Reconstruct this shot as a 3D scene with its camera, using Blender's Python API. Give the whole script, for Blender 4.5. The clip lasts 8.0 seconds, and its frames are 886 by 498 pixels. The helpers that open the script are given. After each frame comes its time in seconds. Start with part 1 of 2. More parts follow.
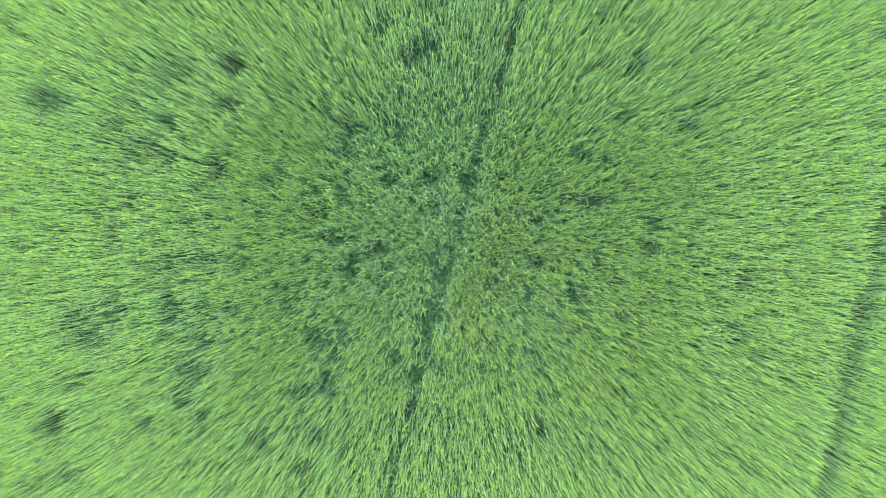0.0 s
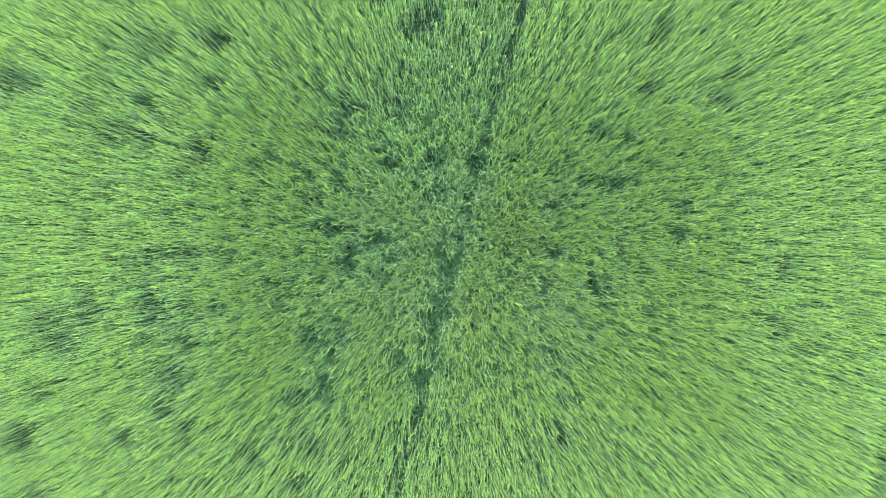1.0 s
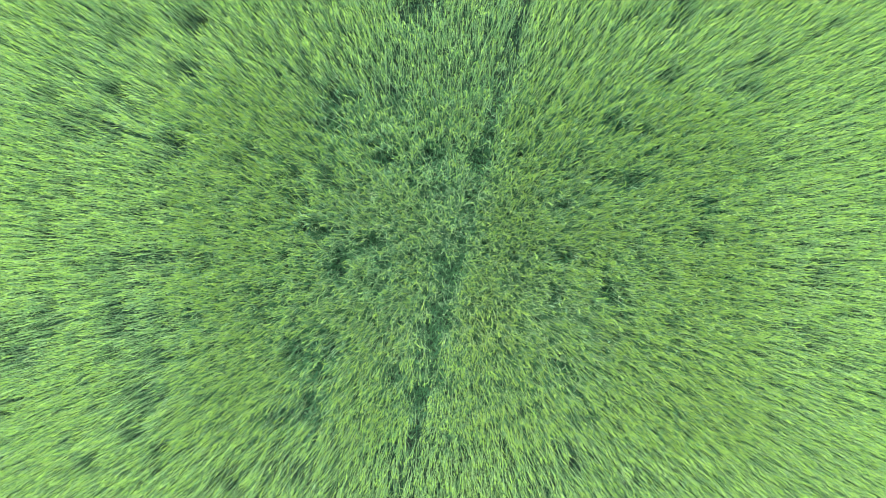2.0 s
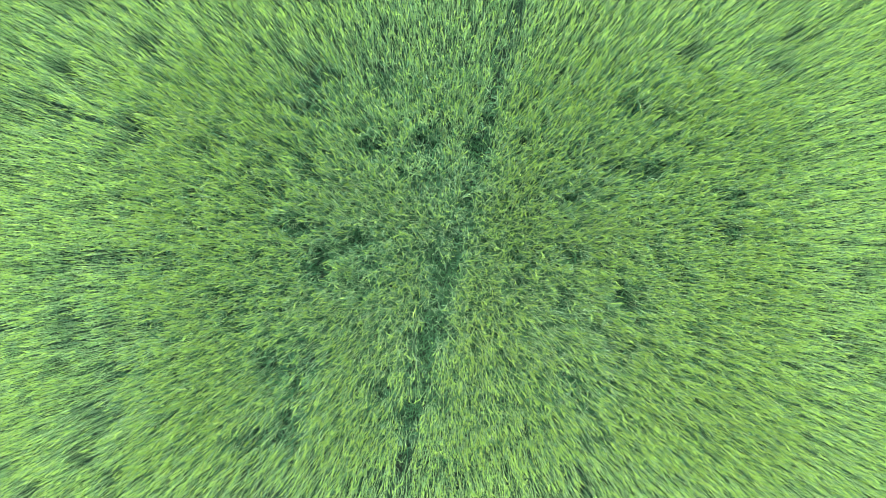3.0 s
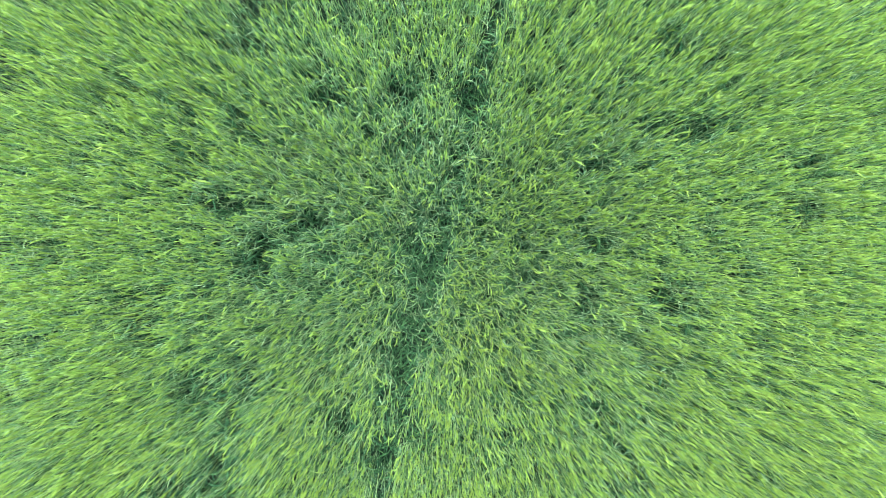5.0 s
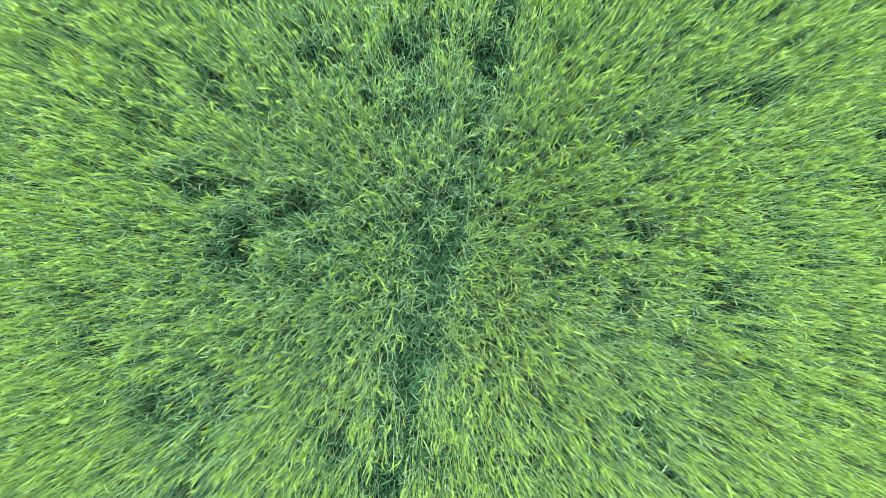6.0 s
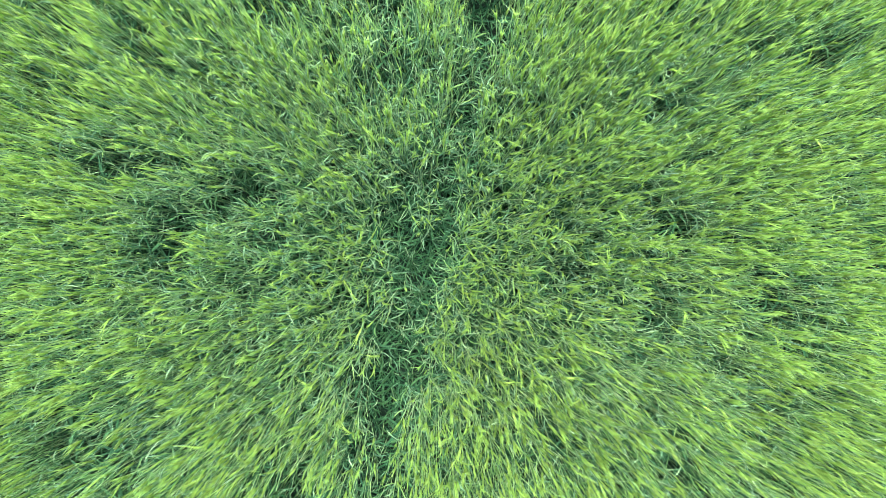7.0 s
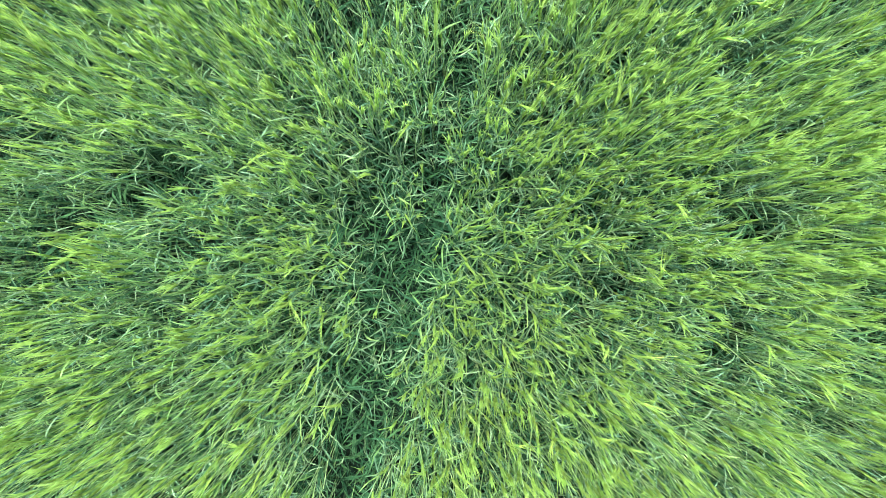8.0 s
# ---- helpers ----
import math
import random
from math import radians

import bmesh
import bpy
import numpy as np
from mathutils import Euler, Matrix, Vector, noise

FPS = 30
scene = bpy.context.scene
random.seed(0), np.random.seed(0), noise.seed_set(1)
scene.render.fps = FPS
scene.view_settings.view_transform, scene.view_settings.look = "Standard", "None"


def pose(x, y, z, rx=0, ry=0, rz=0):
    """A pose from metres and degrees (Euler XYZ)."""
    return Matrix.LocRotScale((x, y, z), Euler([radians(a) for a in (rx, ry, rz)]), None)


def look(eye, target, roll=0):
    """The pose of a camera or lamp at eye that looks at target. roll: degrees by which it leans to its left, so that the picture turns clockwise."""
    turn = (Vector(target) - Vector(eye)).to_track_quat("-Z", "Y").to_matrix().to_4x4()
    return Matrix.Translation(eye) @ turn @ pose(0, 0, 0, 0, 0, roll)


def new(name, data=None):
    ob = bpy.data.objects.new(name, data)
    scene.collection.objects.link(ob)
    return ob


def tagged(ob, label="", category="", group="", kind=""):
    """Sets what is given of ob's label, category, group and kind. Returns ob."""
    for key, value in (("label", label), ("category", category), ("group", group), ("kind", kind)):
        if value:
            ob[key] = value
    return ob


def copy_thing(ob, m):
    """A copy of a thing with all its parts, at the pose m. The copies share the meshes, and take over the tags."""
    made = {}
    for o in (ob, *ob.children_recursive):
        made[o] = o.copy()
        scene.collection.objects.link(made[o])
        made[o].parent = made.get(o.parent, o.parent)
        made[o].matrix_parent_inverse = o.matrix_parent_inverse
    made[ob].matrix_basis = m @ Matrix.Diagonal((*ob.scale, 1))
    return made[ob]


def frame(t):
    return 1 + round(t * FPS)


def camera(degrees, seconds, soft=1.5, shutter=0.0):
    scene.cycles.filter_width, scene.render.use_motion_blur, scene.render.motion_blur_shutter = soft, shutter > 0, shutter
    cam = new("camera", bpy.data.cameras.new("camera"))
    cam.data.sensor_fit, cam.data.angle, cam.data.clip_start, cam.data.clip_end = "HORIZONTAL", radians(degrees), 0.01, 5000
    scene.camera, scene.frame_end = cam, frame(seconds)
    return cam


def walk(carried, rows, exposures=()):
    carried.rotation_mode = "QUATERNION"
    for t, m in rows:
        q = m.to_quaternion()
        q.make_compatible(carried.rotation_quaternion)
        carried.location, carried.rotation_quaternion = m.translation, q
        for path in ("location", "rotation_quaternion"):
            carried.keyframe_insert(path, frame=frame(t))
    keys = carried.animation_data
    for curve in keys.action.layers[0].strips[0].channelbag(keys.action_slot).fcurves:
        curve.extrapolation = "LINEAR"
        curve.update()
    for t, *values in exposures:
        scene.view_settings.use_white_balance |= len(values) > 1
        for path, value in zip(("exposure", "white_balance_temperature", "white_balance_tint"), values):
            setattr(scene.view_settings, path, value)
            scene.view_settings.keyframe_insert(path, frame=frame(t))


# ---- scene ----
cam = camera(80, 8.0, soft=0.5, shutter=0.12)
# seconds, place in metres, turn in degrees
PATH = [
    (0, -0.061, 0.651, 11.604, -1.14, 0.82, 1.20),
    (0.5, -0.144, 0.511, 11.115, -0.77, 0.82, 0.79),
    (1, -0.202, 0.279, 10.582, -0.31, 0.85, 0.39),
    (1.5, -0.244, 0.274, 10.126, -0.18, 0.71, 0.38),
    (1.7, -0.267, 0.292, 9.941, -0.15, 0.58, 0.40),
    (2.8, -0.254, 0.217, 8.776, 0.52, 0.20, 0.20),
    (3, -0.242, 0.196, 8.590, 0.50, 0.06, 0.34),
    (3.5, -0.094, -0.002, 8.138, 0.88, 0.14, 0.70),
    (4, 0.067, -0.095, 7.619, 1.15, 0.43, 0.84),
    (4.2, 0.073, -0.088, 7.436, 1.14, 0.32, 0.89),
    (5.3, -0.290, 0.116, 6.312, -0.07, -1.81, -0.10),
    (5.5, -0.350, 0.052, 6.134, 0.40, -2.21, -0.03),
    (6, -0.328, -0.096, 5.637, 0.88, -1.73, -0.14),
    (6.5, -0.246, -0.168, 5.133, 1.04, -1.43, -0.07),
    (7, -0.163, -0.104, 4.591, 0.81, -1.53, -0.08),
    (7.5, -0.071, -0.020, 4.086, 0.35, -1.11, 0.05),
    (8, 0.000, 0.000, 3.505, -0.13, -0.34, 0.00),
]
walk(cam, [(t, pose(x, y, z, rx, ry, rz)) for t, x, y, z, rx, ry, rz in PATH])

# ---- light ----
SUN_ELEVATION, SUN_AZIMUTH = 74.0, 97.0   # azimuth counted from +x towards +y
world = bpy.data.worlds.new("sky")
scene.world = world
world.use_nodes = True
wn = world.node_tree
sky = wn.nodes.new("ShaderNodeTexSky")
sky.sky_type = "NISHITA"
sky.sun_disc = False
sky.sun_elevation = radians(SUN_ELEVATION)
sky.sun_rotation = radians(90 - SUN_AZIMUTH)
wn.nodes["Background"].inputs["Strength"].default_value = 0.24
sky.air_density, sky.dust_density, sky.ozone_density = 1.0, 6.0, 1.0
wn.links.new(sky.outputs["Color"], wn.nodes["Background"].inputs["Color"])
sun = new("sun", bpy.data.lights.new("sun", "SUN"))
sun.data.energy, sun.data.angle, sun.data.color = 1.9, radians(12), (1.0, 0.965, 0.89)
sun_way = Vector((math.cos(radians(SUN_AZIMUTH)) * math.cos(radians(SUN_ELEVATION)),
                  math.sin(radians(SUN_AZIMUTH)) * math.cos(radians(SUN_ELEVATION)), math.sin(radians(SUN_ELEVATION))))
sun.matrix_world = look(sun_way * 60, (0, 0, 0))
scene.view_settings.exposure = 2.22


# ---- materials ----
def node_material(name):
    m = bpy.data.materials.new(name)
    m.use_nodes = True
    return m, m.node_tree.nodes, m.node_tree.links, m.node_tree.nodes["Principled BSDF"]


def ramp(nodes, stops):
    r = nodes.new("ShaderNodeValToRGB")
    while len(r.color_ramp.elements) < len(stops):
        r.color_ramp.elements.new(0.5)
    for e, (p, c) in zip(r.color_ramp.elements, stops):
        e.position, e.color = p, (*c, 1)
    return r


def plant_material(name, stops, rough, gloss, through_light, blotch, scale):
    """Living plant tissue: each blade its own hue, wide patches of the field yellower or bluer, some light let through."""
    m, nodes, links, bsdf = node_material(name)
    geo = nodes.new("ShaderNodeNewGeometry")
    colour = ramp(nodes, stops)
    pos = nodes.new("ShaderNodeNewGeometry")
    wide = nodes.new("ShaderNodeTexNoise")
    wide.inputs["Scale"].default_value = scale
    wide.inputs["Detail"].default_value = 3
    links.new(pos.outputs["Position"], wide.inputs["Vector"])
    mix = nodes.new("ShaderNodeMath")
    mix.operation = "MULTIPLY_ADD"
    links.new(wide.outputs["Fac"], mix.inputs[0])
    mix.inputs[1].default_value = blotch
    shift = nodes.new("ShaderNodeMath")
    shift.operation = "SUBTRACT"
    info = nodes.new("ShaderNodeObjectInfo")
    both_random, chance = nodes.new("ShaderNodeMath"), nodes.new("ShaderNodeMath")
    chance.operation = "FRACT"
    links.new(geo.outputs["Random Per Island"], both_random.inputs[0])
    links.new(info.outputs["Random"], both_random.inputs[1])
    links.new(both_random.outputs[0], chance.inputs[0])
    links.new(chance.outputs[0], shift.inputs[0])
    shift.inputs[1].default_value = blotch * 0.5
    links.new(shift.outputs[0], mix.inputs[2])
    links.new(mix.outputs[0], colour.inputs["Fac"])
    fine = nodes.new("ShaderNodeTexNoise")
    fine.inputs["Scale"].default_value = 18
    fine.inputs["Detail"].default_value = 4
    links.new(pos.outputs["Position"], fine.inputs["Vector"])
    hsv = nodes.new("ShaderNodeHueSaturation")
    links.new(colour.outputs["Color"], hsv.inputs["Color"])
    val = nodes.new("ShaderNodeMapRange")
    val.inputs["To Min"].default_value, val.inputs["To Max"].default_value = 0.66, 1.28
    val.inputs["From Min"].default_value, val.inputs["From Max"].default_value = 0.32, 0.68
    links.new(fine.outputs["Fac"], val.inputs["Value"])
    links.new(val.outputs["Result"], hsv.inputs["Value"])
    links.new(hsv.outputs["Color"], bsdf.inputs["Base Color"])
    bsdf.inputs["Roughness"].default_value = rough
    bsdf.inputs["Specular IOR Level"].default_value = gloss
    trans = nodes.new("ShaderNodeBsdfTranslucent")
    links.new(hsv.outputs["Color"], trans.inputs["Color"])
    both = nodes.new("ShaderNodeMixShader")
    both.inputs["Fac"].default_value = through_light
    links.new(bsdf.outputs[0], both.inputs[1])
    links.new(trans.outputs[0], both.inputs[2])
    links.new(both.outputs[0], nodes["Material Output"].inputs["Surface"])
    return m


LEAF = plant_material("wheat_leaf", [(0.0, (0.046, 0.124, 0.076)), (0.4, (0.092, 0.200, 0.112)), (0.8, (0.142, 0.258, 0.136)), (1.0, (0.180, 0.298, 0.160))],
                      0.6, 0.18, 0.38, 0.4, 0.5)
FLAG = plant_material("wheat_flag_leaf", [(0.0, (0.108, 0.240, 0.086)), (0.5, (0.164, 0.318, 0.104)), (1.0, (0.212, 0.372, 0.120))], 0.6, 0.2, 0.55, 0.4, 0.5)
LOW_LEAF_SHADED = plant_material("wheat_low_leaf_shaded", [(0.0, (0.013, 0.056, 0.027)), (0.6, (0.026, 0.085, 0.037)), (1.0, (0.046, 0.124, 0.048))], 0.65, 0.1, 0.32, 0.4, 0.6)
STEM = plant_material("wheat_stem", [(0.0, (0.198, 0.374, 0.160)), (0.6, (0.319, 0.506, 0.215)), (1.0, (0.429, 0.627, 0.280))], 0.4, 0.35, 0.3, 0.3, 0.5)
EAR = plant_material("wheat_ear", [(0.0, (0.215, 0.375, 0.086)), (0.5, (0.268, 0.440, 0.098)), (0.85, (0.306, 0.475, 0.108)), (1.0, (0.344, 0.505, 0.134))], 0.65, 0.15, 0.6, 0.4, 0.35)


def shaded_soil_material():
    m, nodes, links, bsdf = node_material("soil")
    pos = nodes.new("ShaderNodeNewGeometry")
    a, b = nodes.new("ShaderNodeTexNoise"), nodes.new("ShaderNodeTexNoise")
    a.inputs["Scale"].default_value, a.inputs["Detail"].default_value = 1.3, 6
    b.inputs["Scale"].default_value, b.inputs["Detail"].default_value = 38, 8
    for n in (a, b):
        links.new(pos.outputs["Position"], n.inputs["Vector"])
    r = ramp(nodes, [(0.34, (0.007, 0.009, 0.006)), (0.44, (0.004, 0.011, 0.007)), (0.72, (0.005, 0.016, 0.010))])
    add = nodes.new("ShaderNodeMix")
    add.inputs[0].default_value = 0.5
    links.new(a.outputs["Fac"], add.inputs[2])
    links.new(b.outputs["Fac"], add.inputs[3])
    links.new(add.outputs[0], r.inputs["Fac"])
    links.new(r.outputs["Color"], bsdf.inputs["Base Color"])
    bsdf.inputs["Roughness"].default_value = 0.95
    bsdf.inputs["Specular IOR Level"].default_value = 0.06
    bump = nodes.new("ShaderNodeBump")
    bump.inputs["Strength"].default_value, bump.inputs["Distance"].default_value = 0.8, 0.02
    links.new(b.outputs["Fac"], bump.inputs["Height"])
    links.new(bump.outputs["Normal"], bsdf.inputs["Normal"])
    return m


def far_crop_material():
    m, nodes, links, bsdf = node_material("far_crop")
    pos = nodes.new("ShaderNodeNewGeometry")
    a, b = nodes.new("ShaderNodeTexNoise"), nodes.new("ShaderNodeTexNoise")
    a.inputs["Scale"].default_value, a.inputs["Detail"].default_value = 0.15, 6
    b.inputs["Scale"].default_value, b.inputs["Detail"].default_value = 9, 8
    for n in (a, b):
        links.new(pos.outputs["Position"], n.inputs["Vector"])
    mix = nodes.new("ShaderNodeMix")
    mix.inputs[0].default_value = 0.6
    links.new(a.outputs["Fac"], mix.inputs[2])
    links.new(b.outputs["Fac"], mix.inputs[3])
    r = ramp(nodes, [(0.3, (0.013, 0.036, 0.014)), (0.5, (0.033, 0.074, 0.018)), (0.7, (0.062, 0.116, 0.022))])
    links.new(mix.outputs[0], r.inputs["Fac"])
    links.new(r.outputs["Color"], bsdf.inputs["Base Color"])
    bsdf.inputs["Specular IOR Level"].default_value = 0.05
    bsdf.inputs["Roughness"].default_value = 0.8
    bump = nodes.new("ShaderNodeBump")
    bump.inputs["Strength"].default_value, bump.inputs["Distance"].default_value = 1.0, 0.15
    links.new(b.outputs["Fac"], bump.inputs["Height"])
    links.new(bump.outputs["Normal"], bsdf.inputs["Normal"])
    return m


SHADED_SOIL, FAR_CROP = shaded_soil_material(), far_crop_material()


# ---- plan of the field: gaps, tracks and the height of the crop ----
# each gap: centre, half width and half length in metres, and how far the crop is missing there
GAPS_MIDDLE = [
    (-1.55, 0.41, 0.10, 0.08, 1),
    (-0.45, 1.24, 0.17, 0.08, 0.48),
    (-0.28, 0.45, 0.15, 0.10, 0.42),
    (-0.45, 0.14, 0.07, 0.07, 0.96),
    (-0.20, -0.10, 0.13, 0.11, 1),
    (-0.45, -0.17, 0.08, 0.06, 0.72),
    (-0.28, -0.42, 0.06, 0.04, 0.96),
    (-0.45, -0.62, 0.09, 0.04, 0.96),
    (-0.39, -0.88, 0.08, 0.11, 1),
    (-0.59, -1.11, 0.16, 0.09, 0.84),
    (-0.55, -1.40, 0.07, 0.06, 0.84),
    (-1.39, 0.08, 0.09, 0.02, 0.72),
    (1.69, 1.05, 0.13, 0.10, 0.96),
    (1.52, 0.23, 0.08, 0.03, 0.6),
    (1.53, -0.51, 0.13, 0.10, 0.6),
    (1.47, -0.80, 0.13, 0.04, 0.6),
    (0.20, 0.93, 0.06, 0.05, 1),
    (0.16, 1.21, 0.04, 0.13, 0.84),
    (0.86, -0.28, 0.09, 0.04, 0.6),
]
GAPS_MIDDLE_FAR = [
    (0.80, -1.42, 0.12, 0.07, 0.42),
]
GAPS_NORTH_WEST = [
    (-1.85, 0.31, 0.28, 0.06, 0.9),
    (-2.58, 0.64, 0.28, 0.07, 0.9),
    (-2.29, 0.65, 0.07, 0.05, 1),
    (-1.76, 1.15, 0.06, 0.03, 0.72),
    (-2.20, 2.39, 0.09, 0.11, 0.72),
    (-1.35, 1.82, 0.13, 0.06, 1),
    (-0.51, 1.89, 0.14, 0.07, 0.6),
    (-2.28, 1.47, 0.08, 0.05, 0.6),
    (-2.84, 1.58, 0.08, 0.06, 0.6),
    (-3.87, 1.14, 0.08, 0.06, 0.48),
    (-4.33, 0.12, 0.08, 0.06, 0.48),
    (-2.20, 2.80, 0.08, 0.17, 0.6),
    (-1.06, 2.89, 0.07, 0.14, 0.5),
    (-5.09, 0.08, 0.80, 0.07, 0.6),
    (-5.96, 2.86, 0.15, 0.14, 0.6),
    (-4.70, 3.33, 0.19, 0.10, 0.6),
    (-5.96, 2.18, 0.14, 0.08, 0.5),
    (-6.62, 1.33, 0.12, 0.17, 0.4),
    (-5.49, 2.57, 0.12, 0.08, 0.4),
]
GAPS_NORTH_WEST_FAR = [
    (-8.46, 3.31, 0.35, 0.21, 0.59),
    (-4.62, 4.17, 0.19, 0.14, 0.85),
    (-4.88, 2.05, 0.16, 0.12, 0.85),
    (-6.56, 2.36, 0.35, 0.23, 0.42),
    (-5.70, 3.94, 0.29, 0.21, 0.42),
    (-8.98, 0.32, 0.21, 0.09, 0.42),
    (-7.02, 0.53, 0.09, 0.24, 0.42),
    (-0.81, 4.40, 0.21, 0.16, 0.85),
    (-0.52, 4.72, 0.12, 0.14, 0.51),
    (-1.57, 5.04, 0.09, 0.19, 0.51),
    (-7.04, 2.82, 0.21, 0.14, 0.34),
    (-9.24, 4.93, 0.14, 0.12, 0.42),
]
GAPS_SOUTH_WEST = [
    (-2.15, -0.06, 0.15, 0.21, 1),
    (-2.49, -1.78, 0.08, 0.04, 1),
    (-1.20, -1.86, 0.07, 0.08, 0.72),
    (-0.80, -2.23, 0.12, 0.12, 0.84),
    (-0.25, -1.96, 0.07, 0.06, 0.6),
    (-2.83, -1.49, 0.14, 0.08, 0.72),
    (-2.64, -2.23, 0.17, 0.11, 0.48),
    (-3.36, -0.87, 0.09, 0.11, 0.48),
    (-3.31, -0.39, 0.14, 0.06, 0.48),
    (-2.33, -1.34, 0.13, 0.17, 0.5),
    (-2.58, -2.51, 0.13, 0.13, 0.8),
    (-3.12, -2.60, 0.20, 0.12, 0.7),
    (-5.64, -2.78, 0.13, 0.12, 0.7),
    (-5.40, -2.24, 0.20, 0.13, 0.6),
    (-5.15, -1.52, 0.12, 0.21, 0.4),
    (-4.61, -0.93, 0.13, 0.12, 0.5),
    (-5.88, -0.86, 0.10, 0.38, 0.5),
    (-6.31, -3.29, 0.17, 0.10, 0.6),
    (-5.13, -3.20, 0.08, 0.13, 0.5),
]
GAPS_SOUTH_WEST_FAR = [
    (-4.77, -1.56, 0.12, 0.08, 0.4),
    (-8.27, -3.46, 0.24, 0.26, 0.85),
    (-8.06, -4.48, 0.29, 0.14, 0.59),
    (-8.69, -4.67, 0.21, 0.12, 0.42),
    (-3.95, -3.71, 0.11, 0.19, 0.59),
    (-3.05, -4.40, 0.11, 0.21, 0.59),
    (-2.83, -3.52, 0.19, 0.16, 0.59),
    (-7.54, -1.60, 0.26, 0.21, 0.51),
    (-7.01, -0.94, 0.19, 0.26, 0.51),
    (-7.90, -1.26, 0.24, 0.18, 0.42),
    (-7.89, -2.44, 0.21, 0.17, 0.42),
    (-5.05, -0.95, 0.24, 0.19, 0.42),
]
GAPS_NORTH_EAST = [
    (1.82, 0.20, 0.11, 0.03, 1),
    (0.30, 1.74, 0.10, 0.16, 1),
    (2.21, 1.48, 0.06, 0.05, 0.84),
    (2.58, 1.48, 0.06, 0.04, 0.6),
    (2.92, 1.49, 0.11, 0.06, 0.84),
    (2.54, 2.41, 0.12, 0.09, 0.72),
    (3.08, 2.30, 0.10, 0.07, 0.6),
    (4.02, 1.08, 0.11, 0.10, 0.6),
    (3.95, 0.53, 0.12, 0.10, 0.9),
    (3.42, 3.17, 0.10, 0.08, 0.7),
    (4.72, 3.00, 0.17, 0.12, 0.4),
    (3.63, 4.32, 0.16, 0.14, 0.42),
    (3.61, 5.12, 0.23, 0.17, 0.34),
    (5.03, 3.43, 0.12, 0.12, 0.34),
    (8.29, 3.20, 0.16, 0.07, 0.51),
    (8.50, 4.97, 0.17, 0.09, 0.42),
]
GAPS_SOUTH_EAST = [
    (2.49, -0.52, 0.11, 0.13, 1),
    (1.72, -1.55, 0.08, 0.03, 0.72),
    (1.86, -1.81, 0.08, 0.05, 0.96),
    (2.43, -1.14, 0.18, 0.08, 0.48),
    (3.46, -0.86, 0.12, 0.08, 0.42),
    (5.94, -0.07, 0.12, 0.15, 0.5),
    (5.78, -1.20, 0.12, 0.15, 0.4),
    (1.88, -3.24, 0.08, 0.12, 0.8),
    (0.65, -1.99, 0.06, 0.08, 0.7),
    (1.35, -3.72, 0.12, 0.08, 0.59),
    (1.96, -2.43, 0.12, 0.16, 0.42),
]
GAPS = GAPS_MIDDLE + GAPS_MIDDLE_FAR + GAPS_NORTH_WEST + GAPS_NORTH_WEST_FAR + GAPS_SOUTH_WEST + GAPS_SOUTH_WEST_FAR + GAPS_NORTH_EAST + GAPS_SOUTH_EAST
# bluish patches where few ears are out: centre, half width and half length
LATE = [
    (1.75, 1.08, 0.42, 0.36), (1.75, -0.55, 0.55, 0.42), (1.66, -1.10, 0.62, 0.38), (1.97, -1.70, 0.55, 0.40), (0.84, -0.10, 0.18, 0.12),
    (-0.26, 0.36, 0.38, 0.26), (-0.33, -0.07, 0.28, 0.22), (-0.66, -0.93, 0.32, 0.36), (-0.58, 1.22, 0.32, 0.22), (0.27, 1.45, 0.16, 0.42),
    (-1.91, 0.34, 0.36, 0.18), (-2.14, -0.08, 0.19, 0.30), (-2.50, 0.62, 0.42, 0.15), (-2.74, -1.60, 0.46, 0.46), (-2.63, -2.55, 0.58, 0.24),
    (-1.50, 2.70, 0.95, 0.75), (-5.15, -2.19, 0.66, 0.80), (-5.82, -1.15, 0.46, 0.52), (-5.08, -0.92, 0.40, 0.30), (-7.40, -1.35, 0.62, 0.58),
    (-5.92, -0.12, 0.48, 0.25), (-6.07, 4.05, 0.62, 0.50), (-6.39, 3.30, 0.62, 0.42), (-8.12, 3.30, 0.62, 0.62), (4.60, 3.12, 0.48, 0.26),
]
# deep holes along the middle track: place along it and half length
TRACK_HOLES = [(4.9, 0.35), (4.0, 0.35), (2.72, 0.3), (1.84, 0.22), (1.05, 0.2), (-0.07, 0.22), (-0.95, 0.25), (-1.4, 0.14), (-2.25, 0.22), (-3.0, 0.3), (-4.0, 0.2)]
rng = np.random.default_rng(7)


def lattice(x, y, size, seed):
    """Smooth noise from 0 to 1 over the field, with hills of the given size."""
    u, v = np.asarray(x) / size, np.asarray(y) / size
    i, j = np.floor(u).astype(np.int64), np.floor(v).astype(np.int64)
    a, b = u - i, v - j
    a, b = a * a * (3 - 2 * a), b * b * (3 - 2 * b)

    def at(p, q):
        k = (p * 374761393 + q * 668265263 + seed * 974634777) & 0x7FFFFFFF
        k = ((k ^ (k >> 13)) * 1274126177) & 0x7FFFFFFF
        return ((k ^ (k >> 16)) & 0xFFFF) / 65535.0
    return (at(i, j) * (1 - a) + at(i + 1, j) * a) * (1 - b) + (at(i, j + 1) * (1 - a) + at(i + 1, j + 1) * a) * b


def track_mid(y):
    return -0.12 + 0.256 * y + 0.10 * (lattice(y, 0 * y, 0.9, 3) - 0.5)


def track_east(y):
    return 8.53 + 0.19 * y + 0.05 * (lattice(y, 0 * y, 1.1, 4) - 0.5)


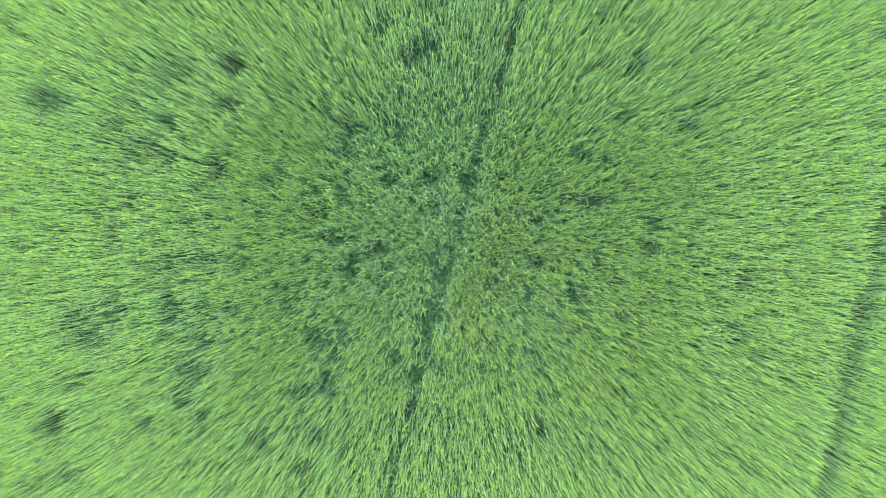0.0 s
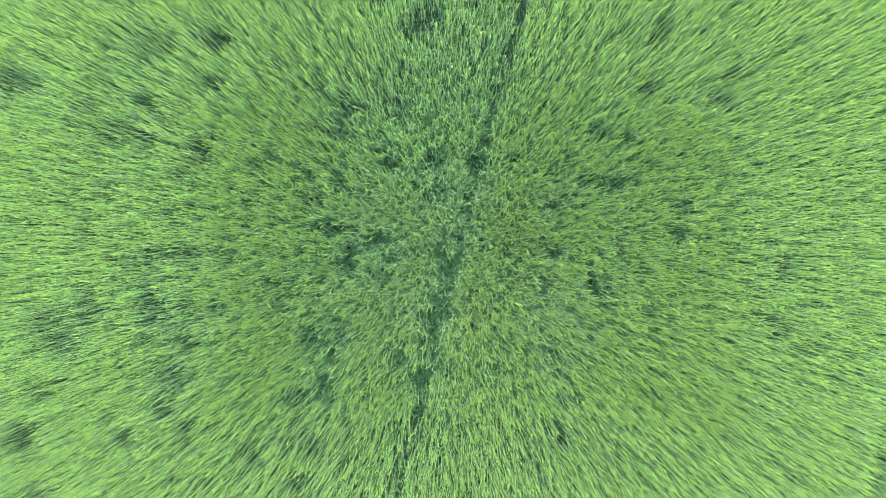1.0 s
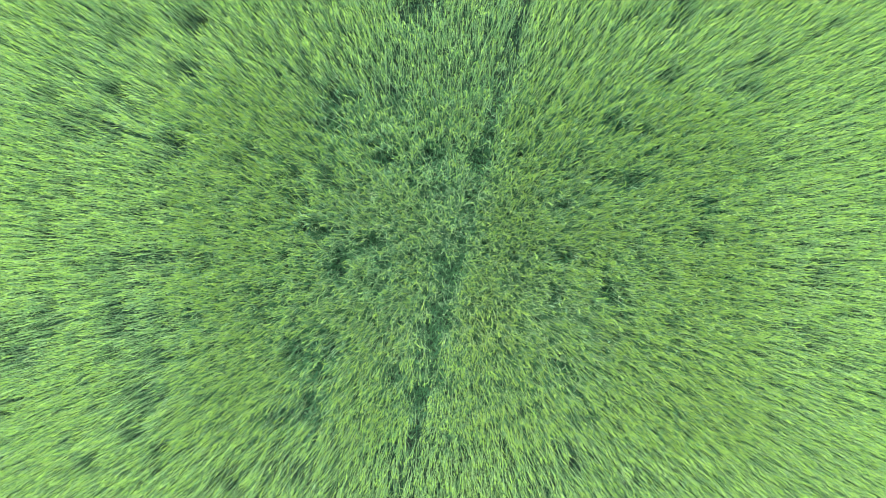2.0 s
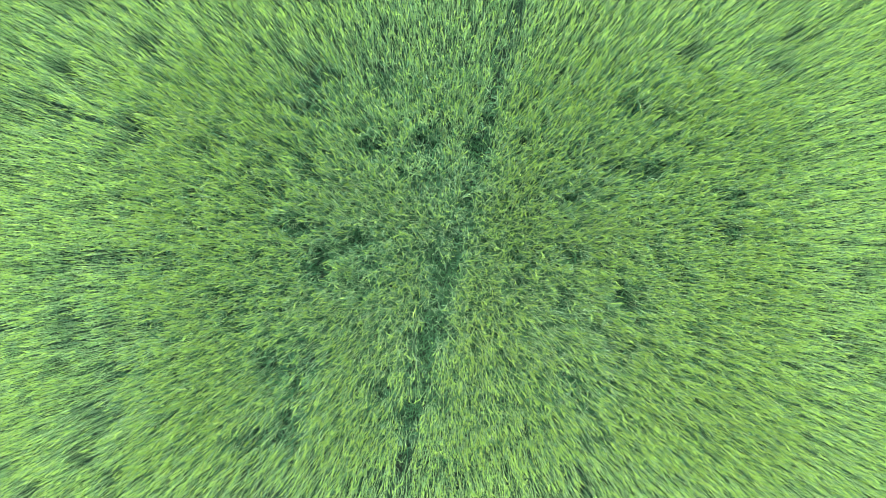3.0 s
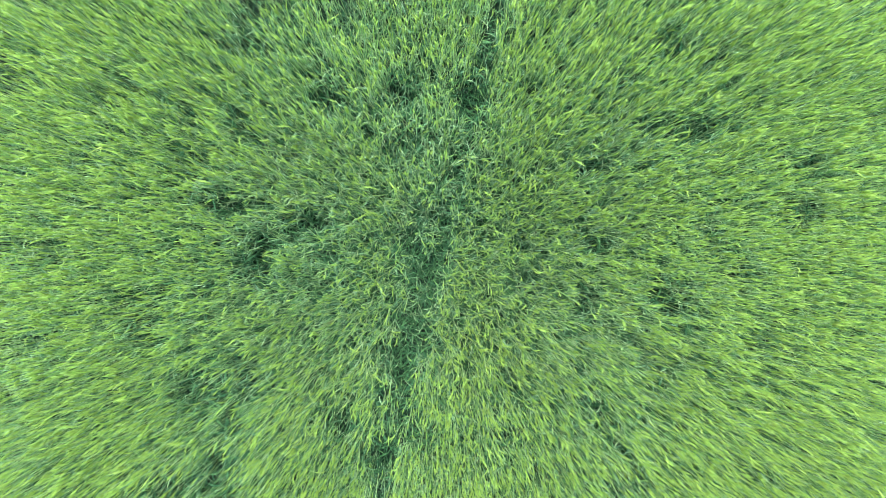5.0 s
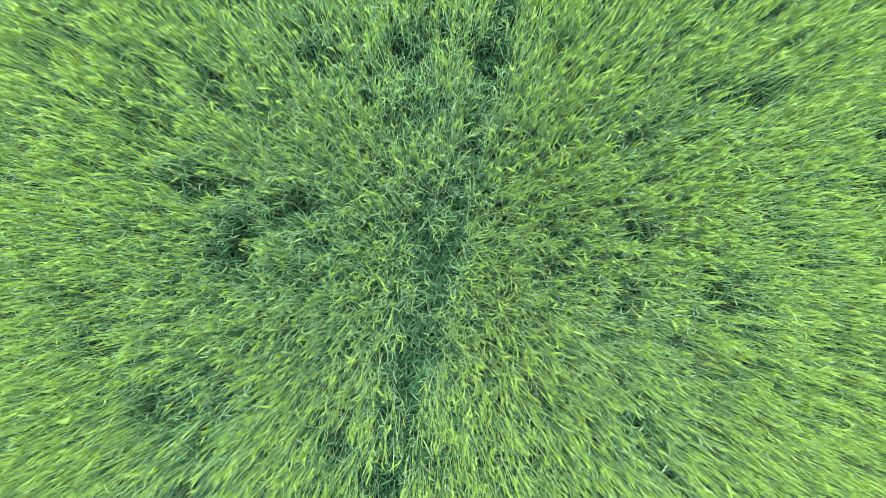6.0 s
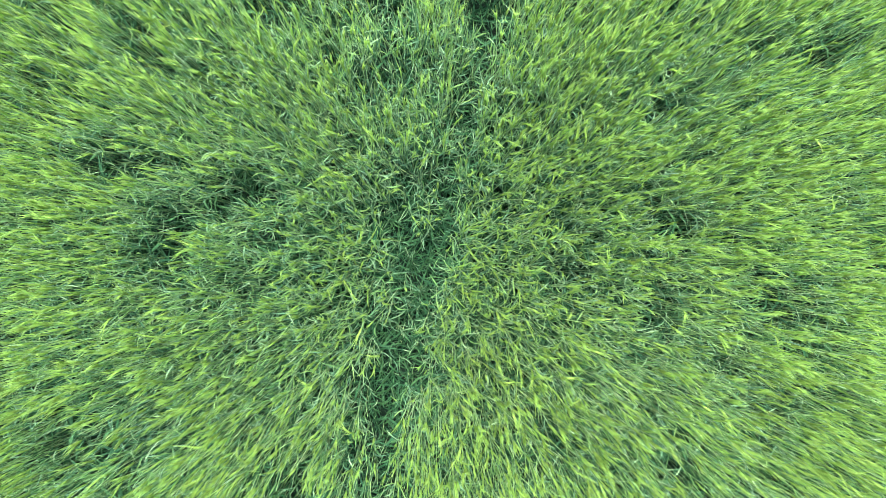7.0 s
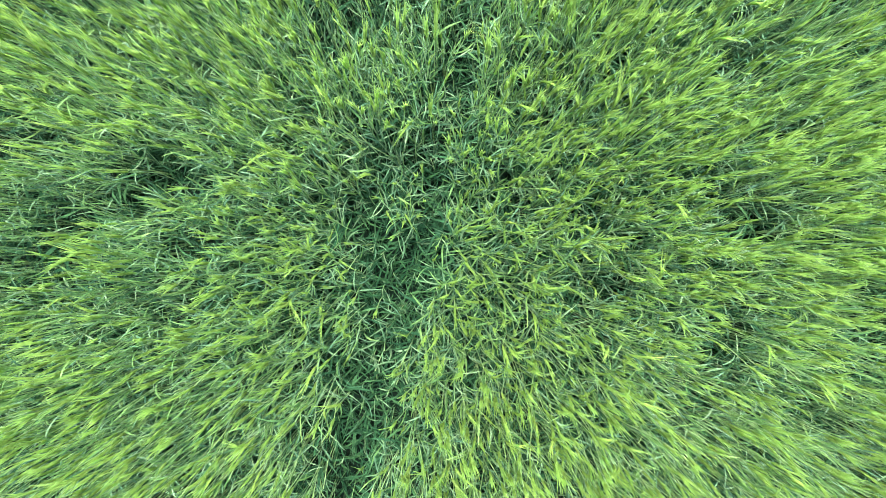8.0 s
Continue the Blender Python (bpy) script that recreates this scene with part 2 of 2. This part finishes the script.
def missing(x, y):
    """How far the crop is missing at a place, 0 to 1."""
    wx = x + 0.18 * (lattice(x, y, 0.22, 11) - 0.5) + 0.13 * (lattice(x, y, 0.09, 12) - 0.5)
    wy = y + 0.18 * (lattice(x, y, 0.22, 13) - 0.5) + 0.13 * (lattice(x, y, 0.09, 14) - 0.5)
    g = np.zeros_like(x)
    clumps = np.clip(0.5 + 1.2 * lattice(x, y, 0.12, 15), 0, 1)
    for cx, cy, a, b, depth in GAPS:
        d = np.sqrt(((wx - cx) / (a + 0.065)) ** 2 + ((wy - cy) / (b + 0.065)) ** 2)
        g = np.maximum(g, min(1.0, (1.05 if a < 0.18 else 0.85) * depth) * np.clip(3.6 * (1.25 - d), 0, 1) * clumps)
    patchy = 0.32 + 0.4 * np.clip(2.4 * lattice(x, y, 0.45, 21) - 0.5, 0, 1)
    for cy, b in TRACK_HOLES:
        patchy = np.maximum(patchy, np.clip(1.6 - np.abs(y - cy) / b, 0, 1))
    d = np.abs(0.6 * x + 0.4 * wx - track_mid(y)) / 0.082
    g = np.maximum(g, patchy * np.clip(3.6 * (1.2 - d), 0, 1))
    d = np.abs(0.6 * x + 0.4 * wx - track_east(y)) / 0.155
    g = np.maximum(g, 0.68 * np.clip(3.0 * (1.2 - d), 0, 1))
    worn = np.clip((lattice(x, y, 0.30, 31) - 0.78) * 5, 0, 1) * (0.25 + 0.35 * lattice(x, y, 2.5, 32))
    return np.maximum(g, worn)


def late(x, y):
    """How far the ears are held back: a bluish strip west of the middle track, and patches."""
    u = x - (-0.12 + 0.256 * y) + 0.5 * (lattice(x, y, 0.8, 81) - 0.5)
    strip = np.clip(2.5 * u + 6.2, 0, 1) * np.clip(-2.5 * u + 0.4, 0, 1) * np.clip(0.5 * y + 1.2, 0, 1) * (0.5 + 0.8 * lattice(x, y, 0.5, 82))
    wx, wy = x + 0.35 * (lattice(x, y, 0.35, 83) - 0.5), y + 0.35 * (lattice(x, y, 0.35, 84) - 0.5)
    for cx, cy, a, b in LATE:
        strip = np.maximum(strip, 0.9 * np.clip(2.2 * (1.25 - np.sqrt(((wx - cx) / a) ** 2 + ((wy - cy) / b) ** 2)), 0, 1) * (0.55 + 0.6 * lattice(x, y, 0.14, 85)))
    return strip


TUFT = 0.065   # metres from tuft to tuft


def tuft_chance(x, y, seed):
    """A number from 0 to 1 that all the stems of one tuft share."""
    return lattice(np.floor(x / TUFT) * 7.0, np.floor(y / TUFT) * 7.0, 1.0, seed)


def tufts(x, y, pull):
    """Draw the plants together into tufts of several stems, with dark chinks between them."""
    cx = (np.floor(x / TUFT) + 0.5 + 0.45 * (tuft_chance(x, y, 55) - 0.5)) * TUFT
    cy = (np.floor(y / TUFT) + 0.5 + 0.45 * (tuft_chance(x, y, 56) - 0.5)) * TUFT
    return x + pull * (cx - x), y + pull * (cy - y)


# ---- meshes from arrays ----
def quads_of(rings):
    """Faces of N strips of n x k points: point (i, j) of strip s has the index (s * n + i) * k + j."""
    s, n, k, closed = rings
    j = np.arange(k if closed else k - 1)
    i = np.arange(n - 1)
    ii, jj = np.meshgrid(i, j, indexing="ij")
    q = np.stack([ii * k + jj, ii * k + (jj + 1) % k, (ii + 1) * k + (jj + 1) % k, (ii + 1) * k + jj], -1).reshape(-1, 4)
    return (q[None] + (np.arange(s) * n * k)[:, None, None]).reshape(-1, 4)


def mesh_of(name, chunks, material):
    """One mesh from many (points, quads)."""
    at, vs, fs = 0, [], []
    for v, f in chunks:
        vs.append(v.reshape(-1, 3))
        fs.append(f + at)
        at += len(vs[-1])
    v, f = np.concatenate(vs), np.concatenate(fs)
    me = bpy.data.meshes.new(name)
    me.vertices.add(len(v))
    me.vertices.foreach_set("co", v.astype(np.float32).ravel())
    me.loops.add(f.size)
    me.loops.foreach_set("vertex_index", f.astype(np.int32).ravel())
    me.polygons.add(len(f))
    me.polygons.foreach_set("loop_start", np.arange(0, f.size, 4, dtype=np.int32))
    me.polygons.foreach_set("use_smooth", np.ones(len(f), dtype=bool))
    me.update(calc_edges=True)
    me.materials.append(material)
    return me


def unit(v):
    return v / np.maximum(np.linalg.norm(v, axis=-1, keepdims=True), 1e-9)


def ribbons(mid, across, width):
    """Blades along N lines of points (N, n, 3); across: unit vectors; width: (N, n)."""
    half = across * (width * 0.5)[..., None]
    return np.stack([mid - half, mid + half], 2), quads_of((len(mid), mid.shape[1], 2, False))


def tubes(mid, radius, k):
    """Round rods along N lines of points; radius: (N, n)."""
    tangent = unit(np.gradient(mid, axis=1))
    side = unit(np.cross(tangent, np.array([0.31, 0.95, 0.05])))
    other = np.cross(tangent, side)
    a = np.arange(k) * 2 * np.pi / k
    ring = np.cos(a)[:, None] * side[:, :, None, :] + np.sin(a)[:, None] * other[:, :, None, :]
    pts = mid[:, :, None, :] + ring * radius[:, :, None, None]
    return pts, quads_of((mid.shape[0], mid.shape[1], k, True))


# ---- wheat ----
def stem_line(x, y, h, lean, azimuth, n):
    s = np.linspace(0, 1, n)[None, :]
    bend = (lean * h)[:, None] * s ** 1.8
    return np.stack([x[:, None] + np.cos(azimuth)[:, None] * bend, y[:, None] + np.sin(azimuth)[:, None] * bend,
                     h[:, None] * (s - 0.15 * lean[:, None] ** 2 * s)], -1)


def arc(start, azimuth, th0, th1, length, n, power=1.3):
    """Lines that leave their start at th0 from the upright and end at th1, of the given length."""
    s = (np.arange(n - 1) + 0.5) / (n - 1)
    th = th0[:, None] + (th1 - th0)[:, None] * s[None, :] ** power
    step = (length / (n - 1))[:, None]
    dr, dz = np.sin(th) * step, np.cos(th) * step
    r = np.concatenate([np.zeros((len(start), 1)), np.cumsum(dr, 1)], 1)
    z = np.concatenate([np.zeros((len(start), 1)), np.cumsum(dz, 1)], 1)
    return start[:, None, :] + np.stack([np.cos(azimuth)[:, None] * r, np.sin(azimuth)[:, None] * r, z], -1)


def blades(start, azimuth, length, width, th0, th1, n, r):
    """Wheat leaves: narrow at the sheath, widest near the middle, drawn out to a point, with a slow twist."""
    mid = arc(start, azimuth, th0, th1, length, n)
    s = np.linspace(0, 1, n)
    shape = np.clip((0.45 + 1.3 * s) * (1 - s ** 2.2), 0.02, 1)
    tangent = unit(np.gradient(mid, axis=1))
    flat = np.stack([-np.sin(azimuth), np.cos(azimuth), 0 * azimuth], -1)[:, None, :] * np.ones((1, n, 1))
    normal = np.cross(tangent, flat)
    turn = (r.normal(0, 0.9, len(start))[:, None] * s[None, :] + r.normal(0, 0.25, len(start))[:, None])[..., None]
    across = unit(flat * np.cos(turn) + normal * np.sin(turn))
    sway = r.normal(0, 0.045, len(start))[:, None, None] * (s ** 2 + 0.5 * np.sin(3.1 * s))[None, :, None]
    return ribbons(mid + flat * sway, across, width[:, None] * shape[None, :])


def ears(tip, azimuth, tilt, nod, length, width, n, k, r):
    """Cores of the ears: slim spindles that nod a little."""
    mid = arc(tip, azimuth, tilt, tilt + nod, length, n, 1.0)
    s = np.linspace(0, 1, n)
    shape = np.clip(np.sin(np.pi * (0.10 + 0.86 * s)) ** 0.55, 0.12, 1)
    return tubes(mid, width[:, None] * 0.5 * shape[None, :], k)


def spikelets(tip, azimuth, tilt, nod, length, count, r):
    """Two rows of pointed spikelets that stand off each ear, in turn to one side and the other."""
    n = len(tip)
    facing = r.uniform(0, 2 * np.pi, n)
    out = []
    for k in range(count):
        along = (k + 0.6) / count
        mean, th = tilt + 0.5 * nod * along, tilt + nod * along
        start = tip + np.stack([np.cos(azimuth) * np.sin(mean), np.sin(azimuth) * np.sin(mean), np.cos(mean)], -1) * (length * along)[:, None]
        a = facing + np.pi * (k % 2) + r.normal(0, 0.35, n)
        side = np.stack([np.cos(a), np.sin(a), 0 * a], -1)
        lie = np.stack([np.cos(azimuth) * np.sin(th), np.sin(azimuth) * np.sin(th), np.cos(th)], -1)
        way = unit(lie + side * r.uniform(0.08, 0.22, n)[:, None])
        reach = unit(lie + side * r.uniform(0.02, 0.10, n)[:, None] + r.normal(0, 0.06, (n, 3)))
        shoulder = start + way * (r.uniform(0.022, 0.034, n) * (1.0 if count > 6 else 1.25))[:, None]
        # each one runs out into a thin awn
        mid = np.stack([start, shoulder, shoulder + reach * r.uniform(0.065, 0.115, n)[:, None]], 1)
        across = np.repeat(unit(np.cross(way, unit(np.cross(side, lie) + 0.3 * side)))[:, None, :], 3, 1)
        fat = 1.0 if count > 6 else 1.15
        out.append(ribbons(mid, across, np.stack([r.uniform(0.011, 0.016, n) * fat, np.full(n, 0.0045) * fat, np.full(n, 0.0018) * fat], 1)))
    return out


def awns(mid, azimuth, tilt, r):
    """A few stiff bristles that stand out past each ear."""
    n, out = len(mid), []
    for k in range(2):
        start = mid[:, 1] + (mid[:, 2] - mid[:, 1]) * r.uniform(-0.6, 0.7, n)[:, None]
        way = unit(np.stack([np.cos(azimuth) * np.sin(tilt), np.sin(azimuth) * np.sin(tilt), np.cos(tilt)], -1) + r.normal(0, 0.16, (n, 3)))
        line = np.stack([start, start + way * r.uniform(0.09, 0.14, n)[:, None]], 1)
        a = r.uniform(0, np.pi, n)
        across = np.repeat(np.stack([np.cos(a), np.sin(a), 0 * a], -1)[:, None, :], 2, 1)
        out.append(ribbons(line, across, np.repeat(np.array([[0.0066, 0.003]]), n, 0)))
    return out


def grow(x, y, detail, r, gone=None):
    """Wheat plants at the places given. detail: 3 close, 2, 1, 0 far. Returns lists of mesh chunks for each kind of part."""
    n = len(x)
    gone = missing(x, y) if gone is None else gone
    h = 0.77 + 0.08 * (lattice(x, y, 1.4, 41) - 0.5) + 0.08 * (lattice(x, y, 0.28, 42) - 0.5) + 0.10 * (lattice(x, y, 0.09, 43) - 0.5) + (0.16, 0.16, 0.13, 0.11)[detail] * (tuft_chance(x, y, 57) - 0.5) + r.normal(0, 0.03, n)
    held = late(x, y)
    h = h * (1 - 0.66 * gone) * (1 - 0.05 * np.clip(held, 0, 1))
    # the stems of a tuft bend over the same way
    lean = np.abs(r.normal(0.04, 0.04, n)) + 0.06 * gone + 0.11 * (1 - gone) * tuft_chance(x, y, 59)
    azimuth = 4 * np.pi * tuft_chance(x, y, 58) + r.normal(0, 0.7, n)
    eared = r.random(n) > 1.15 * gone + 0.06 + 0.48 * held
    wide = (2.6, 1.28, 1.4, 1.35)[detail]
    out = {"stem": [], "flag_leaf": [], "leaf": [], "low_leaf": [], "ear": []}
    line = stem_line(x, y, h, lean, azimuth, (2, 2, 2, 3)[detail])
    if detail > 2:
        out["stem"].append(tubes(line, np.linspace(0.0034, 0.0026, line.shape[1])[None, :] * np.ones((n, 1)), 3))
    elif detail:
        a = r.uniform(0, np.pi, n)
        across = np.repeat(np.stack([np.cos(a), np.sin(a), 0 * a], -1)[:, None, :], line.shape[1], 1)
        out["stem"].append(ribbons(line, across, np.full(line.shape[:2], (0.008, 0.0046, 0.0042, 0.004)[detail])))
    # flag leaves stand up between the ears, the next ones arch and curl, the low ones lie flat and close the canopy
    kinds = (("flag", "low"), ("flag", "flag", "arched", "low"), ("flag", "flag", "arched", "low"), ("flag", "flag", "arched", "arched", "low", "low"))[detail]
    levels = {"flag": [0.66, 0.80], "arched": [0.54, 0.68], "low": [0.24, 0.42]}
    for kind in kinds:
        level = np.clip(levels[kind].pop() + r.normal(0, 0.06, n), 0.05, 0.98)
        f = level ** 1.8 * lean * h
        start = np.stack([x + np.cos(azimuth) * f, y + np.sin(azimuth) * f, h * level], -1)
        az = r.uniform(0, 2 * np.pi, n) if kind == "low" else azimuth + r.normal(0, 1.1, n)
        if kind == "flag":
            length, width, rings = r.uniform(0.16, 0.28, n), r.uniform(0.0055, 0.0095, n), (3, 3, 3, 6)[detail]
            th0, th1 = r.uniform(0.03, 0.2, n), r.uniform(0.05, 0.5, n) + np.where(r.random(n) < 0.2, r.uniform(0.3, 1.2, n), 0)
        elif kind == "arched":
            length, width, rings = r.uniform(0.12, 0.21, n), r.uniform(0.0045, 0.0085, n) * (1, 0.75, 1, 1)[detail], (3, 3, 4, 6)[detail]
            th0 = r.uniform(0.15, 0.6, n)
            th1 = th0 + r.uniform(0.3, 1.3, n) + np.where(r.random(n) < 0.4, r.uniform(0.3, 1.4, n), 0)
        else:
            length, width, rings = r.uniform(0.18, 0.28, n), r.uniform(0.013, 0.020, n) * (1, 1, 1, 0.7)[detail], (2, 2, 3, 3)[detail]
            th0 = r.uniform(0.5, 1.0, n)
            th1 = th0 + r.uniform(0.4, 1.1, n)
        keep = (r.random(n) < 0.92 * (1 - 0.25 * gone)) | (n == 1)
        for ripe in (True, False):
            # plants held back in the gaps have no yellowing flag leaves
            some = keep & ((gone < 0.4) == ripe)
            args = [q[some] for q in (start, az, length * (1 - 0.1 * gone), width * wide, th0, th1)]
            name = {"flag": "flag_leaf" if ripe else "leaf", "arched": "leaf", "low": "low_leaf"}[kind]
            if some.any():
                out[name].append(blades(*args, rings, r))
    e = np.flatnonzero(eared)
    tip = line[e, -1]
    az = azimuth[e] + r.normal(0, 0.7, len(e))
    tilt, nod = np.abs(r.normal(0.05, 0.07, len(e))), np.abs(r.normal(0.0, 0.17, len(e))) + np.where(r.random(len(e)) < 0.05, r.uniform(0.3, 0.9, len(e)), 0)
    length, width = r.uniform(0.095, 0.135, len(e)), r.uniform(0.015, 0.020, len(e)) * (2.2, 1.0, 0.95, 0.9)[detail]
    if detail < 2:
        mid = arc(tip, az, tilt, tilt + nod, length * 1.15, 3, 1.0)
        a = r.uniform(0, np.pi, len(e))
        across = np.repeat(np.stack([np.cos(a), np.sin(a), 0 * a], -1)[:, None, :], 3, 1)
        out["ear"].append(ribbons(mid, across, width[:, None] * np.array([0.6, 1.0, 0.3])))
        if detail:
            out["ear"] += awns(mid, az, tilt + nod, r)
        return out
    out["ear"].append(ears(tip, az, tilt, nod, length, width, (3, 3, 3, 4)[detail], 3, r))
    out["ear"] += spikelets(tip, az, tilt, nod, length, (0, 0, 4, 9)[detail], r)
    return out


def undergrowth(x, y, wide, r):
    """Short broad blades that close the ground between the stems."""
    n = len(x)
    start = np.stack([x, y, r.uniform(0.0, 0.06, n)], -1)
    th0 = r.uniform(0.1, 0.8, n)
    return [blades(start, r.uniform(0, 2 * np.pi, n), r.uniform(0.14, 0.28, n), r.uniform(0.010, 0.018, n) * wide, th0, th0 + r.uniform(0.3, 1.2, n), 2 if wide > 1.5 else 3, r)]


def scatter(x0, x1, y0, y1, per_square_metre):
    """Places in an even stand, in drilled rows that lie along the tracks, each one jittered."""
    cell = 1 / math.sqrt(per_square_metre)
    u, v = np.meshgrid(np.arange(x0, x1, cell), np.arange(y0, y1, cell), indexing="ij")
    u, v = u + cell * rng.uniform(-0.5, 0.5, u.shape), v + cell * rng.uniform(-0.5, 0.5, v.shape)
    x, y = (u + 0.22 * (v - v.mean())).ravel(), v.ravel()
    inside = (x > x0) & (x < x1)
    wrapped = np.where(x < x0, x + (x1 - x0), np.where(x > x1, x - (x1 - x0), x))
    return np.where(inside, x, wrapped), y


def in_box(x, y, hx, hy):
    """A box with frayed edges, so that neighbouring stretches run into one another."""
    fray = 0.5 * (lattice(x, y, 0.5, 51) - 0.5) + 0.6 * (lattice(x, y, 0.03, 52) - 0.5)
    return (np.abs(x) < hx + fray) & (np.abs(y) < hy + fray)


ZONES = [(3, 2.5, 1.5, 400), (2, 5.0, 3.0, 380), (1, 9.9, 6.2, 295), (0, 14.5, 10.0, 26)]   # detail, half width, half depth, plants on a square metre


# ---- ground ----
def build_ground():
    """One sheet of soil, finely folded under the crop and plain out to the horizon."""
    xs = np.concatenate([[-3000, -600, -120, -40], np.arange(-20, 20.01, 0.25), [40, 120, 600, 3000]])
    ys = np.concatenate([[-3000, -600, -120, -40], np.arange(-15, 15.01, 0.25), [40, 120, 600, 3000]])
    X, Y = np.meshgrid(xs, ys, indexing="ij")
    Z = 0.03 * (lattice(X, Y, 0.5, 61) - 0.5) + 0.05 * (lattice(X, Y, 2.0, 62) - 0.5)
    for track, w in ((track_mid, 0.14), (track_east, 0.20)):
        Z = Z - 0.06 * np.exp(-((X - track(Y)) / w) ** 2)
    pts = np.stack([X, Y, np.where((np.abs(X) > 21) | (np.abs(Y) > 16), 0, Z)], -1)
    ground = new("ground", mesh_of("ground", [(pts[None], quads_of((1, len(xs), len(ys), False)))], SHADED_SOIL))
    return tagged(ground, "crumbly field soil under the green wheat, near-black green with the stand's shade in its colour", "ground", kind="structure")


def build_far_crop():
    """The closed canopy of the same field from ten metres out to the horizon."""
    r = np.concatenate([np.linspace(0, 0.6, 50), np.linspace(0.65, 5, 30), np.geomspace(5.5, 90, 24)])
    a = np.linspace(0, 2 * np.pi, 361)
    R_, A_ = np.meshgrid(r, a, indexing="ij")
    square = np.maximum(np.abs(np.cos(A_)) / 9.85, np.abs(np.sin(A_)) / 6.2)
    D = 1 / square + R_ * 8
    X, Y = np.cos(A_) * D, np.sin(A_) * D
    Z = 0.58 + 0.22 * (lattice(X, Y, 0.22, 71) - 0.5) + 0.1 * (lattice(X, Y, 3.0, 72) - 0.5)
    Z[0] = 0.0
    crop = new("distant_wheat", mesh_of("distant_wheat", [(np.stack([X, Y, Z], -1)[None], quads_of((1, len(r), len(a), False)))], FAR_CROP))
    return tagged(crop, "distant closed canopy of the same green wheat field", "crop field", kind="stuff")


build_ground()
build_far_crop()


# ---- the crop ----
def single(x, y):
    """The stretch under the path's end where each plant stands by itself."""
    return ((x + 0.05) / 0.72) ** 2 + ((y + 0.05) / 0.43) ** 2 < 1


def plant_kind(r, gone):
    """One wheat plant at the origin: its stem with an ear and leaves as parts."""
    made = grow(np.zeros(1), np.zeros(1), 3, r, np.full(1, gone))
    plant = new("wheat_plant", mesh_of("stem", made["stem"], STEM))
    if gone < 0.5:
        tagged(plant, "green wheat plant with an awned yellow-green ear in the dense stand", "wheat plant", "wheat plants")
    else:
        tagged(plant, "short young green wheat plant without ear in a thin spot", "wheat plant", "young wheat plants")
    for name, key, material in (("flag_leaf", "flag_leaf", FLAG), ("leaf", "leaf", LEAF), ("low_leaf", "low_leaf", LOW_LEAF_SHADED)):
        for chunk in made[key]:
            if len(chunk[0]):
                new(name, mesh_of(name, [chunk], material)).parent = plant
    if len(made["ear"][0][0]):
        ear = tagged(new("ear", mesh_of("ear", made["ear"][:1], EAR)), "yellow-green wheat ear")
        ear.parent = plant
        for chunk in made["ear"][1:]:
            new("spikelet", mesh_of("spikelet", [chunk], EAR)).parent = ear
    return plant


def build_single_plants():
    """The nearest plants, each an object of its own, from a few kinds."""
    tall = [plant_kind(rng, 0.0) for _ in range(12)]
    young = [plant_kind(rng, 0.88) for _ in range(4)]
    x, y = tufts(*scatter(-0.9, 0.8, -0.6, 0.5, 400), 0.68)
    keep = single(x, y)
    x, y = x[keep], y[keep]
    gone = missing(x, y)
    keep = rng.random(len(x)) > 0.86 * gone ** 1.2
    for px, py, g, clump in zip(x[keep], y[keep], gone[keep], tuft_chance(x[keep], y[keep], 57)):
        kind = young[rng.integers(4)] if g > 0.45 else tall[rng.integers(12)]
        ob = copy_thing(kind, pose(px, py, 0, rz=rng.uniform(0, 360)))
        size = rng.uniform(0.94, 1.06) * (0.93 + 0.14 * clump) * (1 - 0.5 * g if g < 0.45 else 1.0)
        ob.scale = (1, 1, size)
    for kind in tall + young:
        for o in (*kind.children_recursive, kind):
            bpy.data.objects.remove(o)


def build_crop():
    chunks = {"stem": [], "flag_leaf": [], "leaf": [], "low_leaf": [], "ear": []}
    inner = (0.0, 0.0)
    for detail, hx, hy, density in ZONES:
        x, y = scatter(-hx - 0.6, hx + 0.6, -hy - 0.6, hy + 0.6, density)
        x, y = tufts(x, y, 0.68)
        keep = in_box(x, y, hx, hy)
        keep &= ~in_box(x, y, *inner) if inner[0] else ~single(x, y)
        keep &= rng.random(len(x)) > 0.86 * missing(x, y) ** 1.2
        for part, made in grow(x[keep], y[keep], detail, rng).items():
            chunks[part] += made
        x, y = scatter(-hx - 0.6, hx + 0.6, -hy - 0.6, hy + 0.6, (1, 300, 900, 1000)[detail])
        keep = in_box(x, y, hx, hy) & (rng.random(len(x)) < 0.55 + 0.45 * missing(x, y))
        if inner[0]:
            keep &= ~in_box(x, y, *inner)
        if detail:
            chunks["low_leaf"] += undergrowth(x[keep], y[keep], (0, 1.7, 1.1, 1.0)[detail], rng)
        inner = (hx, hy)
    crop = new("wheat_crop", mesh_of("wheat_crop", chunks["low_leaf"], LOW_LEAF_SHADED))
    tagged(crop, "dense green wheat in ear, thin in the wheel tracks", "wheat crop", kind="stuff")
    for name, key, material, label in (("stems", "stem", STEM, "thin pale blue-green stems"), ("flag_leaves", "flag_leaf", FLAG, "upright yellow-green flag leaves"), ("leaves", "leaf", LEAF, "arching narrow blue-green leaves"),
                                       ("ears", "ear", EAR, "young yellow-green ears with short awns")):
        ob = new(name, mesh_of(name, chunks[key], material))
        ob.parent = crop
        tagged(ob, label, kind="stuff")
    return crop


build_crop()
build_single_plants()
